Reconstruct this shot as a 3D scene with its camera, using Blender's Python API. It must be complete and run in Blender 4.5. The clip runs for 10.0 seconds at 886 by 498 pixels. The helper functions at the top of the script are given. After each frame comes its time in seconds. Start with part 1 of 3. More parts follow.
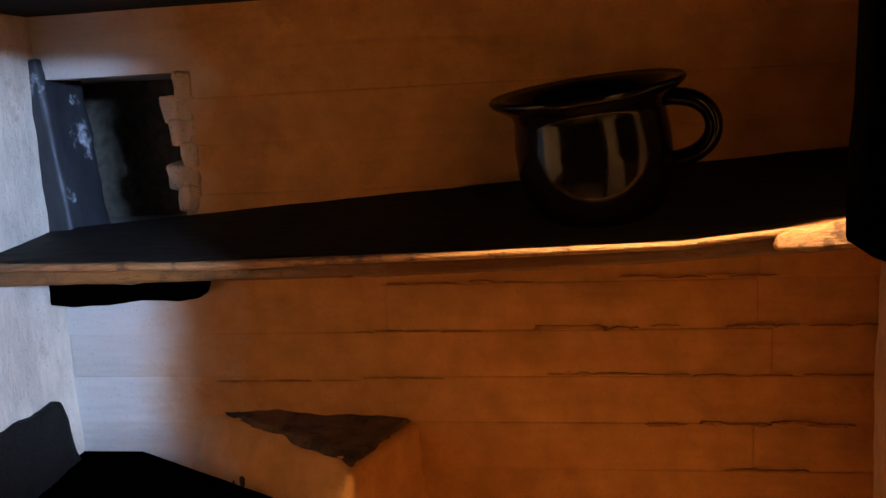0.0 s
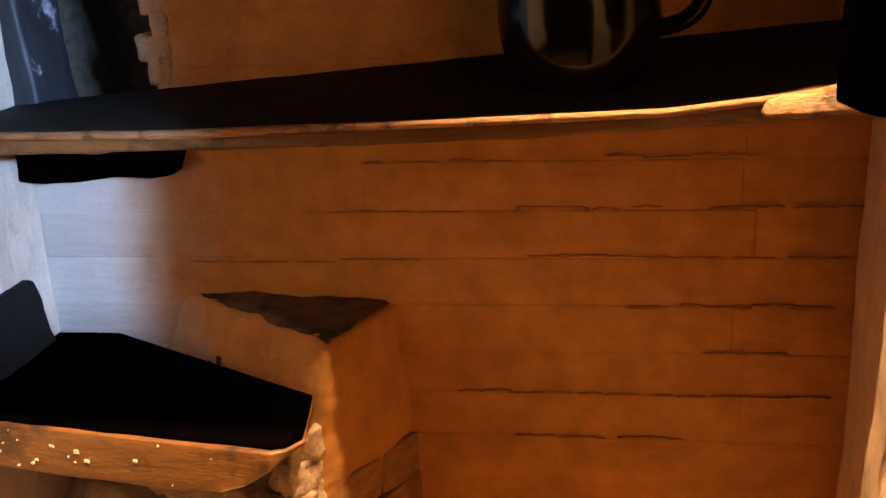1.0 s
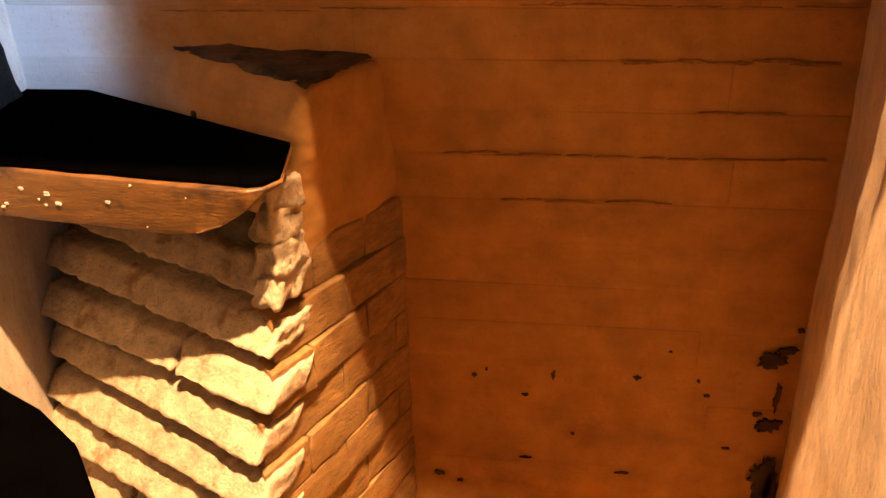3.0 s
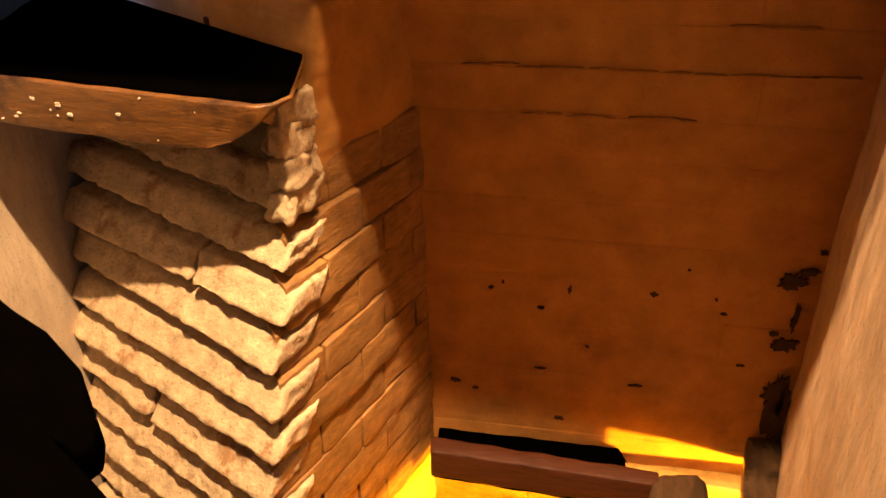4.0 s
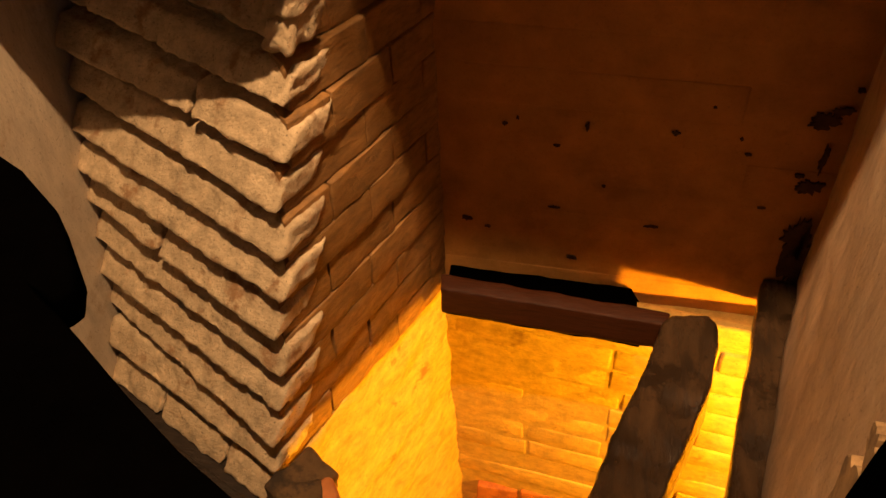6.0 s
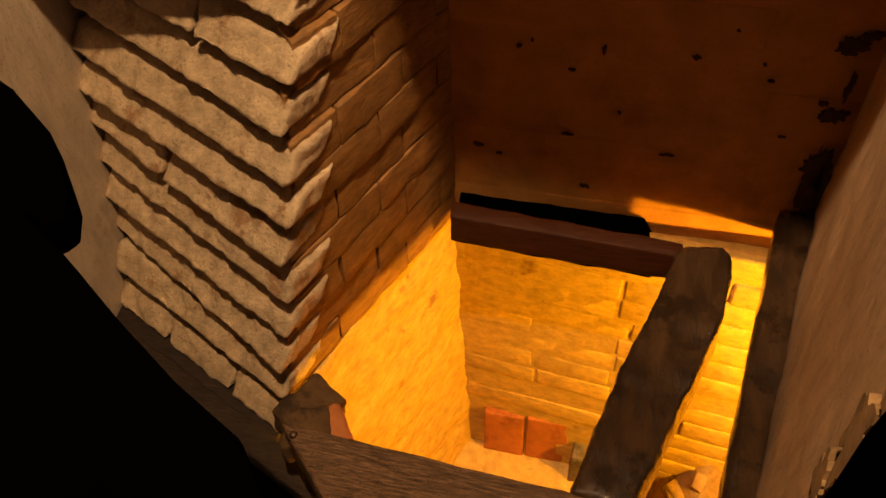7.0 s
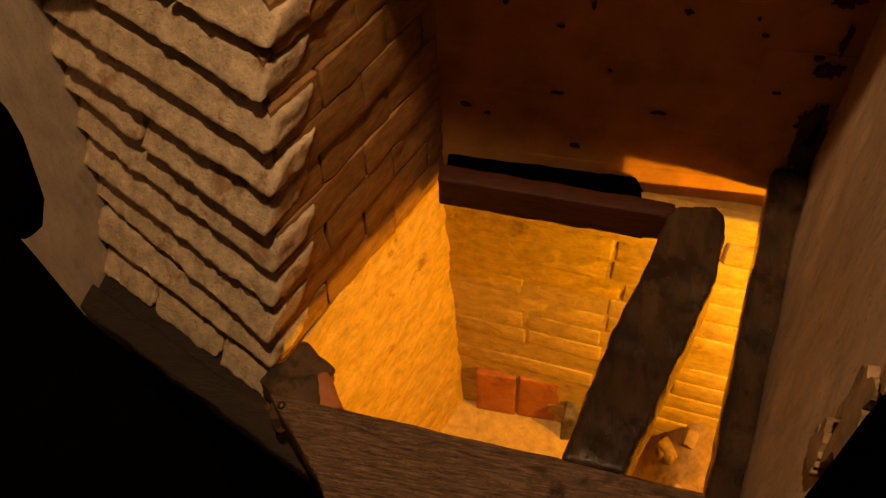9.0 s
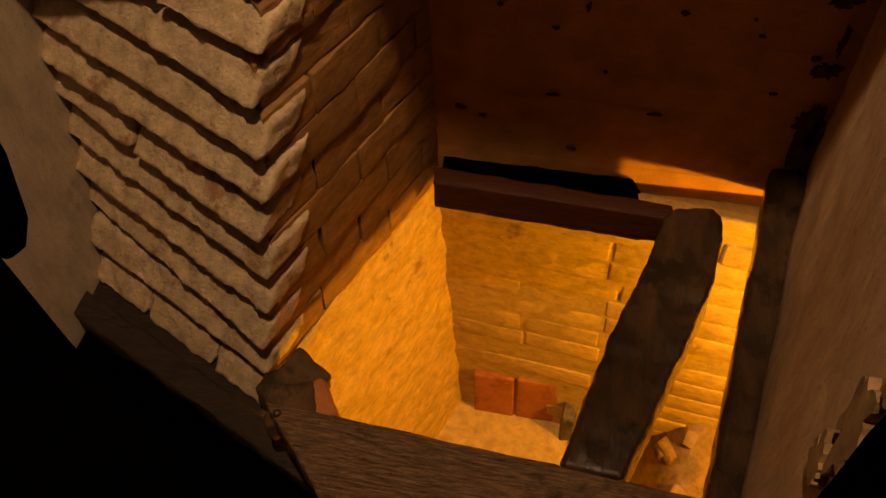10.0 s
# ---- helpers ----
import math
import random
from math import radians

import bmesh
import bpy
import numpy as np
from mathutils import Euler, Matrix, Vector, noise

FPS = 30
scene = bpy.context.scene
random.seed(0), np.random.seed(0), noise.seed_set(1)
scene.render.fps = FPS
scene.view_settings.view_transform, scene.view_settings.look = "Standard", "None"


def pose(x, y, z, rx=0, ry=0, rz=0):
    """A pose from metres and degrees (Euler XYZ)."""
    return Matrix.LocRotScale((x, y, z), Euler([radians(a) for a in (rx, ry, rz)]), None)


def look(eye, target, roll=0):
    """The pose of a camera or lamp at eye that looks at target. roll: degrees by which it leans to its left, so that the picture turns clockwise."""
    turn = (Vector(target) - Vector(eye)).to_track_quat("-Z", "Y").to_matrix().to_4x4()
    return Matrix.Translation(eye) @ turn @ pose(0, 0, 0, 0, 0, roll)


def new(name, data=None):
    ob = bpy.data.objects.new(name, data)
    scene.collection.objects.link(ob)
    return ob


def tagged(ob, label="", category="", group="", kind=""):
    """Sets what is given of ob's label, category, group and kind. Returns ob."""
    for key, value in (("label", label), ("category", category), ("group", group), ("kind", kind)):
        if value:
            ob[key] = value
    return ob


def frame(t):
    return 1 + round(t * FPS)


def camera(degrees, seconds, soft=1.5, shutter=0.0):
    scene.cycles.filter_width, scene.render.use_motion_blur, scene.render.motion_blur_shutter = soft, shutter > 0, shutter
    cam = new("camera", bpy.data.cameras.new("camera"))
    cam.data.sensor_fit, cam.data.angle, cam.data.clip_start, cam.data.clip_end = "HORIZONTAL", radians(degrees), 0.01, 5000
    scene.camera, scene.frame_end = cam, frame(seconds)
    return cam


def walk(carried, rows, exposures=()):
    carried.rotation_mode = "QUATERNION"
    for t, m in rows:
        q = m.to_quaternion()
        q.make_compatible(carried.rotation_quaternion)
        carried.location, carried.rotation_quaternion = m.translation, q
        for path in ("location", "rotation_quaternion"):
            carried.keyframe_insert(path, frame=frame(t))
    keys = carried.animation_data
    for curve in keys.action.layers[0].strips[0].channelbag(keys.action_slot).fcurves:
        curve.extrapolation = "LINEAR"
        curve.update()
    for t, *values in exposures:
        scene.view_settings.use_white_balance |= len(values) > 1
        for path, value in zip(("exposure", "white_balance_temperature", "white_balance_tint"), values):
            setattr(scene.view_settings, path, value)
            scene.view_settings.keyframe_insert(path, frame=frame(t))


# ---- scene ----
cam = camera(55.0, 10.0)
PATH = [
    (0, (0.237, 0.209, 1.328), (-0.067, 2.154, 0.977), -3.0),
    (0.5, (0.24, 0.217, 1.295), (-0.057, 2.142, 0.842), -3.1),
    (1, (0.248, 0.227, 1.265), (-0.036, 2.132, 0.726), -2.3),
    (1.5, (0.243, 0.232, 1.233), (-0.039, 2.106, 0.592), -1.7),
    (2, (0.244, 0.236, 1.209), (-0.028, 2.084, 0.494), -1.6),
    (2.5, (0.255, 0.219, 1.152), (-0.021, 2.042, 0.376), -1.5),
    (3, (0.254, 0.232, 1.139), (-0.004, 2.001, 0.244), -1.4),
    (3.2, (0.253, 0.231, 1.135), (-0.023, 1.981, 0.206), -1.5),
    (4.5, (0.289, 0.282, 1.173), (-0.036, 1.837, -0.042), -2.0),
    (5, (0.282, 0.284, 1.152), (-0.031, 1.788, -0.129), -1.8),
    (5.5, (0.287, 0.295, 1.143), (-0.043, 1.736, -0.203), -2.5),
    (7, (0.283, 0.327, 1.118), (-0.051, 1.573, -0.41), -3.0),
    (7.5, (0.281, 0.329, 1.112), (-0.043, 1.527, -0.457), -3.0),
    (8, (0.278, 0.339, 1.109), (-0.033, 1.516, -0.477), -3.2),
    (8.5, (0.279, 0.347, 1.106), (-0.024, 1.503, -0.497), -3.4),
    (9, (0.282, 0.357, 1.106), (-0.018, 1.526, -0.489), -3.4),
    (9.5, (0.283, 0.367, 1.105), (-0.008, 1.536, -0.492), -3.3),
    (10, (0.282, 0.374, 1.105), (-0.012, 1.537, -0.495), -3.7),
]
EXPOSURE = [(0.0, 1.6), (1.0, 1.85), (2.5, 2.0), (3.2, 1.85), (4.5, 1.05), (5.5, 0.3), (7.0, -0.4), (7.6, -0.65), (9.0, -1.0), (10.0, -1.25)]
walk(cam, [(t, look(eye, target, roll)) for t, eye, target, roll in PATH], EXPOSURE)

# ---- world, lights, exposure ----
world = bpy.data.worlds.new("world")
scene.world = world
world.use_nodes = True
world.node_tree.nodes["Background"].inputs[0].default_value = (0.5, 0.6, 0.8, 1)
world.node_tree.nodes["Background"].inputs[1].default_value = 0.0015


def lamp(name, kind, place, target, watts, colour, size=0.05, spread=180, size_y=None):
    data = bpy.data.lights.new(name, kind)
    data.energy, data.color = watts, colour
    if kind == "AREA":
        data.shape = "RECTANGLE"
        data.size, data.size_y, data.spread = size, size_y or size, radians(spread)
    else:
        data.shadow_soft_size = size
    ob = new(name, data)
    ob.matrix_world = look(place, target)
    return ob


# a warm ceiling spot over the opening, an added one for the shelf's front edge, an amber bulb under the sill, daylight
# from a window behind
spot = lamp("ceiling_spot", "SPOT", (0.15, 0.60, 2.20), (0.0, 1.05, 0.2), 180, (1.0, 0.60, 0.29), 0.018)
spot.data.spot_size, spot.data.spot_blend = radians(84), 0.6
# added to brighten the shelf's front edge, which the ceiling spot cannot reach
added_edge_spot = lamp("added_edge_spot", "SPOT", (0.36, 1.035, 2.20), (0.40, 1.20, 1.15), 125, (1.0, 0.60, 0.29), 0.012)
added_edge_spot.data.spot_size, added_edge_spot.data.spot_blend = radians(50), 1.0
lamp("cellar_bulb", "POINT", (1.00, 1.00, -0.150), (0, 1, 0), 90, (1.0, 0.43, 0.012), 0.015)
daylight = lamp("window_daylight", "SPOT", (2.46, -1.60, 1.75), (-0.57, 1.43, 1.08), 420, (0.33, 0.54, 1.0), 0.10)
daylight.data.spot_size, daylight.data.spot_blend = radians(10.5), 0.5

# ---- materials ----


def mat(name, base, rough=0.8, scale=30, contrast=0.25, second=None, second_scale=6, second_at=0.55, bump=0.3, bump_scale=60, metal=0.0, streak=None, random_tone=0.0, coat=0.0, fine=0.0, spec=0.5, side=None, waves=0.0):
    m = bpy.data.materials.new(name)
    m.use_nodes = True
    nt = m.node_tree
    b = nt.nodes["Principled BSDF"]
    b.inputs["Roughness"].default_value, b.inputs["Metallic"].default_value = rough, metal
    b.inputs["Coat Weight"].default_value, b.inputs["Specular IOR Level"].default_value = coat, spec
    geo = nt.nodes.new("ShaderNodeNewGeometry")
    place = geo.outputs["Position"]
    if streak:
        mp = nt.nodes.new("ShaderNodeMapping")
        mp.inputs["Rotation"].default_value = (0, 0, radians(streak[3])) if len(streak) > 3 else (0, 0, 0)
        mp.inputs["Scale"].default_value = streak[:3]
        nt.links.new(place, mp.inputs["Vector"])
        grain = mp.outputs["Vector"]
    else:
        grain = place

    def tex(s, detail, vec):
        n = nt.nodes.new("ShaderNodeTexNoise")
        n.inputs["Scale"].default_value, n.inputs["Detail"].default_value, n.inputs["Roughness"].default_value = s, detail, 0.65
        nt.links.new(vec, n.inputs["Vector"])
        return n.outputs["Fac"]

    def ramp(fac, lo, hi, a, c):
        n = nt.nodes.new("ShaderNodeMapRange")
        for i, v in zip((1, 2, 3, 4), (lo, hi, a, c)):
            n.inputs[i].default_value = v
        nt.links.new(fac, n.inputs[0])
        return n.outputs[0]

    def mix(fac, a, c, blend="MIX"):
        n = nt.nodes.new("ShaderNodeMix")
        n.data_type, n.blend_type = "RGBA", blend
        for slot, v in ((0, fac), (6, a), (7, c)):
            if hasattr(v, "is_linked"):
                nt.links.new(v, n.inputs[slot])
            else:
                n.inputs[slot].default_value = v if slot == 0 else (*v, 1)
        return n.outputs[2]

    dark = tuple(c * (1 - contrast) for c in base)
    light = tuple(min(1, c * (1 + contrast)) for c in base)
    g = tex(scale, 8, grain)
    col = mix(ramp(g, 0.3, 0.7, 0, 1), dark, light)
    if second:
        col = mix(ramp(tex(second_scale, 6, place), second_at, second_at + 0.09, 0, 1), col, second)
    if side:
        # daylight in the colour: whiter on one side of the wall, uneven border
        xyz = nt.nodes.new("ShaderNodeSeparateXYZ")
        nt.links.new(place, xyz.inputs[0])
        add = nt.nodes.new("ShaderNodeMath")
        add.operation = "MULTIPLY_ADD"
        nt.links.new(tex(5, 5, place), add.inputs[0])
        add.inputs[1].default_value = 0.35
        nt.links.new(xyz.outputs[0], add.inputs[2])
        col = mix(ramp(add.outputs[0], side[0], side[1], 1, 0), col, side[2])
    if fine:
        col = mix(ramp(tex(220, 3, place), 0.60, 0.68, 0, fine), col, tuple(c * 0.25 for c in base))
    if random_tone:
        info = nt.nodes.new("ShaderNodeObjectInfo")
        col = mix(ramp(info.outputs["Random"], 0, 1, 0, random_tone), col, tuple(c * 0.45 for c in base))
    nt.links.new(col, b.inputs["Base Color"])
    nt.links.new(ramp(g, 0.3, 0.7, min(1, rough + 0.1), max(0.05, rough - 0.12)), b.inputs["Roughness"])
    if bump:
        bn = nt.nodes.new("ShaderNodeBump")
        bn.inputs["Strength"].default_value, bn.inputs["Distance"].default_value = bump, 0.004
        nt.links.new(tex(bump_scale, 8, grain), bn.inputs["Height"])
        if waves:
            # long shallow waves under many coats of limewash
            wm = nt.nodes.new("ShaderNodeMapping")
            wm.inputs["Scale"].default_value = (2.2, 2.2, 13)
            nt.links.new(place, wm.inputs["Vector"])
            wb = nt.nodes.new("ShaderNodeBump")
            wb.inputs["Strength"].default_value, wb.inputs["Distance"].default_value = waves, 0.012
            nt.links.new(tex(1.0, 3, wm.outputs["Vector"]), wb.inputs["Height"])
            nt.links.new(wb.outputs[0], bn.inputs["Normal"])
        nt.links.new(bn.outputs[0], b.inputs["Normal"])
    return m


# side tone: pale left strip standing for the daylight over the orange base
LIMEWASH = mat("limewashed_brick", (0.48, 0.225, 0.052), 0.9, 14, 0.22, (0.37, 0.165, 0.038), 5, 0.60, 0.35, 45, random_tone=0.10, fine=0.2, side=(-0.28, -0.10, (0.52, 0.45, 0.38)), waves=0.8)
PITWASH = mat("old_yellow_limewash", (0.62, 0.42, 0.11), 0.8, 30, 0.30, (0.32, 0.18, 0.05), 15, 0.61, 1.0, 48, streak=(1, 1, 1.7), random_tone=0.25, fine=0.5)
PLASTER = mat("stained_plaster", (0.50, 0.36, 0.235), 0.8, 26, 0.20, (0.36, 0.25, 0.16), 8, 0.60, 1.0, 75, streak=(1, 1, 0.5), fine=0.65)
WHITEWASH = mat("uneven_whitewash", (0.56, 0.46, 0.35), 0.9, 22, 0.24, (0.42, 0.31, 0.21), 7, 0.58, 0.9, 40, streak=(1, 1, 0.4), fine=0.45)
PIERWASH = mat("worn_limewashed_brick", (0.60, 0.46, 0.30), 0.88, 36, 0.32, (0.36, 0.21, 0.11), 16, 0.56, 1.0, 120, random_tone=0.18, fine=0.7)
# smoky limewash, darkened further to hold the grazing shade of the shaft side
SHADEDFACE = mat("smoky_shaded_limewash", (0.29, 0.145, 0.044), 0.5, 30, 0.40, (0.19, 0.095, 0.031), 13, 0.55, 1.0, 70, streak=(1, 1, 2.5), random_tone=0.2, fine=0.6)
MORTAR = mat("dark_mortar", (0.17, 0.14, 0.10), 0.95, 60, 0.35, (0.09, 0.07, 0.05), 20, 0.55, 0.8, 80)
BLACKWOOD = mat("black_wood", (0.012, 0.010, 0.008), 0.7, 20, 0.4, None, bump=0.5, bump_scale=40, streak=(1, 8, 8), spec=0.12)
# near-black base that stands for deep shade on boards, floor and gaps
SHADEBLACK = mat("shade_black", (0.0006, 0.0005, 0.0005), 1.0, 20, 0.3, bump=0.4, spec=0.0)
DARKWOOD = mat("dark_polished_oak", (0.13, 0.056, 0.015), 0.34, 18, 0.4, (0.035, 0.016, 0.009), 7, 0.56, 0.4, 30, streak=(1, 7, 7), fine=0.4)
# worn oak made paler, so the shelf edge's bright glint is in the colour
LITEDGE = mat("lit_oak_edge", (0.30, 0.15, 0.055), 0.35, 40, 0.5, (0.10, 0.045, 0.018), 30, 0.55, 0.8, 60, streak=(1, 6, 6))
OAK = mat("old_grey_oak", (0.20, 0.120, 0.072), 0.25, 20, 0.9, (0.06, 0.036, 0.022), 9, 0.58, 1.0, 40, streak=(1.5, 16, 16, 8), fine=0.5)
BEAMWOOD = mat("worn_dark_beam", (0.048, 0.027, 0.014), 0.27, 16, 0.7, (0.024, 0.014, 0.008), 9, 0.50, 1.0, 30, streak=(2.2, 0.5, 2.2), fine=0.5, coat=0.35)
REDWOOD = mat("reddish_dark_beam", (0.045, 0.013, 0.005), 0.45, 20, 0.4, bump=0.5, streak=(1, 9, 9), spec=0.2)
GLAZE = mat("black_glazed_earthenware", (0.004, 0.0035, 0.0035), 0.12, 20, 0.2, bump=0.08, bump_scale=14, spec=0.22)
OLDBOARD = mat("grimy_old_board", (0.024, 0.013, 0.007), 0.6, 14, 0.5, (0.02, 0.013, 0.009), 9, 0.54, 0.9, 30, streak=(2, 9, 9, -25), fine=0.5)
SOOTYLIME = mat("sooty_limewash", (0.10, 0.055, 0.022), 0.95, 24, 0.4, (0.03, 0.018, 0.010), 9, 0.52, 0.6, 60)
TERRACOTTA = mat("terracotta", (0.52, 0.18, 0.05), 0.8, 30, 0.2, (0.33, 0.10, 0.04), 9, 0.58, 0.3, 60, random_tone=0.2)
RUBBLE = mat("dusty_rubble", (0.30, 0.19, 0.09), 0.95, 30, 0.4, (0.14, 0.08, 0.04), 12, 0.55, 0.8, 50)
CRACK = mat("sooty_joint", (0.32, 0.145, 0.034), 0.95, 40, 0.4, bump=0.3)
STAIN = mat("black_damp_stain", (0.060, 0.026, 0.010), 0.9, 40, 0.4, bump=0.4)
PEELING = mat("peeling_black_paint", (0.022, 0.022, 0.024), 0.6, 30, 0.4, (0.42, 0.42, 0.44), 11, 0.60, 0.4, 40, streak=(1, 1, 0.4))
ROOMWALL = mat("dim_room_plaster", (0.05, 0.031, 0.018), 0.9, 8, 0.15, bump=0.2)
METAL = mat("rusty_iron", (0.10, 0.06, 0.04), 0.5, 50, 0.4, metal=0.7)

# ---- mesh helpers ----


def link(name, bm, material, parent=None, smooth=True):
    me = bpy.data.meshes.new(name)
    bmesh.ops.recalc_face_normals(bm, faces=bm.faces)
    bm.to_mesh(me)
    bm.free()
    for p in me.polygons:
        p.use_smooth = smooth
    me.materials.append(material)
    ob = new(name, me)
    if parent:
        ob.parent = parent
    return ob


def part(name, bm, material, parent, label="", smooth=True):
    return tagged(link(name, bm, material, parent, smooth), label)


def rough(bm, amount, size=8.0, seed=0.0):
    bm.normal_update()
    off = Vector((seed * 3.7, seed * 1.3, seed * 7.1))
    for v, n in [(v, v.normal.copy()) for v in bm.verts]:
        v.co += n * amount * (noise.noise(v.co * size + off) + 0.5 * noise.noise(v.co * size * 2.7 + off))
    return bm


def block(low, high, cell=0.05, bevel=0.006, amount=0.003, size=9.0, seed=0.0, into=None, segments=2):
    """A solid between two loops of plan points (x, y, z), bevelled, cut up and roughened."""
    bm = into or bmesh.new()
    a = [bm.verts.new(p) for p in low]
    b = [bm.verts.new(p) for p in high]
    n = len(a)
    faces = [bm.faces.new(a[::-1]), bm.faces.new(b)]
    faces += [bm.faces.new((a[i], a[(i + 1) % n], b[(i + 1) % n], b[i])) for i in range(n)]
    bmesh.ops.recalc_face_normals(bm, faces=faces)
    if bevel:
        bmesh.ops.bevel(bm, geom=list({e for f in faces if f.is_valid for e in f.edges}), offset=bevel, segments=segments, profile=0.6, affect="EDGES")
    if cell:
        for _ in range(6):
            long = [e for e in bm.edges if e.calc_length() > cell * 1.5]
            if not long:
                break
            bmesh.ops.subdivide_edges(bm, edges=long, cuts=1, use_grid_fill=True)
    bmesh.ops.triangulate(bm, faces=[f for f in bm.faces if len(f.verts) > 4])
    if amount:
        rough(bm, amount, size, seed)
    return bm


def box(x0, x1, y0, y1, z0, z1, **k):
    lo = [(x0, y0, z0), (x1, y0, z0), (x1, y1, z0), (x0, y1, z0)]
    return block(lo, [(x, y, z1) for x, y, _ in lo], **k)


def beam(p, q, width, height, **k):
    """A squared timber whose top centre line runs from p to q."""
    p, q = Vector(p), Vector(q)
    d = (q - p).normalized()
    s = d.cross(Vector((0, 0, 1))).normalized() * width / 2
    u = s.cross(d).normalized() * height
    lo = [p + s, p - s, p - s - u, p + s - u]
    return block([tuple(v) for v in lo], [tuple(v + (q - p)) for v in lo], **k)


def lathe(profile, steps=48):
    bm = bmesh.new()
    rings = [[bm.verts.new((r * math.cos(2 * math.pi * i / steps), r * math.sin(2 * math.pi * i / steps), z)) for i in range(steps)] for r, z in profile]
    for a, b in zip(rings, rings[1:]):
        for i in range(steps):
            bm.faces.new((a[i], a[(i + 1) % steps], b[(i + 1) % steps], b[i]))
    bm.faces.new(rings[0][::-1])
    bm.faces.new(rings[-1])
    return bm


def tube(points, radius, steps=14, flat=1.0):
    bm = bmesh.new()
    rings = []
    for i, p in enumerate(points):
        a, b = points[max(0, i - 1)], points[min(len(points) - 1, i + 1)]
        d = (Vector(b) - Vector(a)).normalized()
        s = Vector((0, 1, 0))
        u = d.cross(s).normalized()
        rings.append([bm.verts.new(Vector(p) + radius * (math.cos(2 * math.pi * j / steps) * s * flat + math.sin(2 * math.pi * j / steps) * u)) for j in range(steps)])
    for a, b in zip(rings, rings[1:]):
        for i in range(steps):
            bm.faces.new((a[i], a[(i + 1) % steps], b[(i + 1) % steps], b[i]))
    bm.faces.new(rings[0][::-1])
    bm.faces.new(rings[-1])
    return bm


def structure(name, bm, material, label, category="wall", smooth=True):
    return tagged(link(name, bm, material, None, smooth), label, category, kind="structure")


# ---- the recess ----
WALL = 1.44
LEFT = -0.575


def right_x(y):
    """The plaster face of the slanting right-hand wall."""
    return 0.665 - (WALL - y) * 0.20


def pieces(parent, material, x0, x1, z0, z1, face, course, length, proud, seed, skip=None, gap=0.006, bevel=0.005):
    """Bricks in bond over a bed, each a bevelled block of its own."""
    r = random.Random(seed)
    row, z = 0, z0
    while z < z1:
        x = x0 - (length / 2 if row % 2 else 0) - r.uniform(0, 0.04)
        while x < x1:
            w = length * r.choice((1, 1, 0.5)) + r.uniform(-0.008, 0.008)
            a, b = max(x, x0), min(x + w - gap, x1)
            if b - a > 0.03 and not (skip and skip((a + b) / 2, z)):
                dz, p = r.uniform(-0.002, 0.002), proud * r.random()
                tilt = r.uniform(-0.0016, 0.0016)
                lo = [(a, face(a) - p, z + dz), (b, face(b) - p - tilt, z + dz + tilt), (b, face(b) + 0.02, z + dz + tilt), (a, face(a) + 0.02, z + dz)]
                hi = [(u, v, w2 + course - gap) for u, v, w2 in lo]
                bm = block(lo, hi, cell=0, bevel=bevel, amount=0.0012, size=30, seed=x * 9 + z, segments=2)
                part("brick", bm, material, parent)
            x += w
        z += course
        row += 1


# back wall bed with the hole beside the window post
bed = bmesh.new()
for x0, x1, z0, z1 in ((LEFT - 0.1, 1.30, -0.10, 1.14), (-0.335, 0.95, 1.14, 1.385), (LEFT - 0.1, 0.95, 1.385, 1.9)):
    box(x0, x1, WALL - 0.0009, WALL + 0.30, z0, z1, cell=0, bevel=0, amount=0, into=bed)
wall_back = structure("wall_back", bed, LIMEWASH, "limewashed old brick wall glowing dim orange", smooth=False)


def corner(z):
    """The toothed corner of the pier, which comes forward as it goes down."""
    y = 0.980 + 0.26 * z
    over = 0.50 * max(0, z - 0.25) ** 2
    return Vector((0.015 - 0.385 * (WALL - y) - 0.35 * over, y + over, z))


def inner(z):
    return Vector((0.015, WALL, z))


# pier: stepped limewashed courses
pier = tagged(new("brick_pier"), "flared corner pier of limewashed stepped brick courses", "pier", kind="structure")


def ring(z, back):
    c = corner(z) + Vector((-0.012, back, 0))
    return [(c.x, c.y, z), (0.0, WALL + 0.02, z), (LEFT - 0.02, WALL + 0.02, z), (LEFT - 0.02, c.y + 0.235, z)]


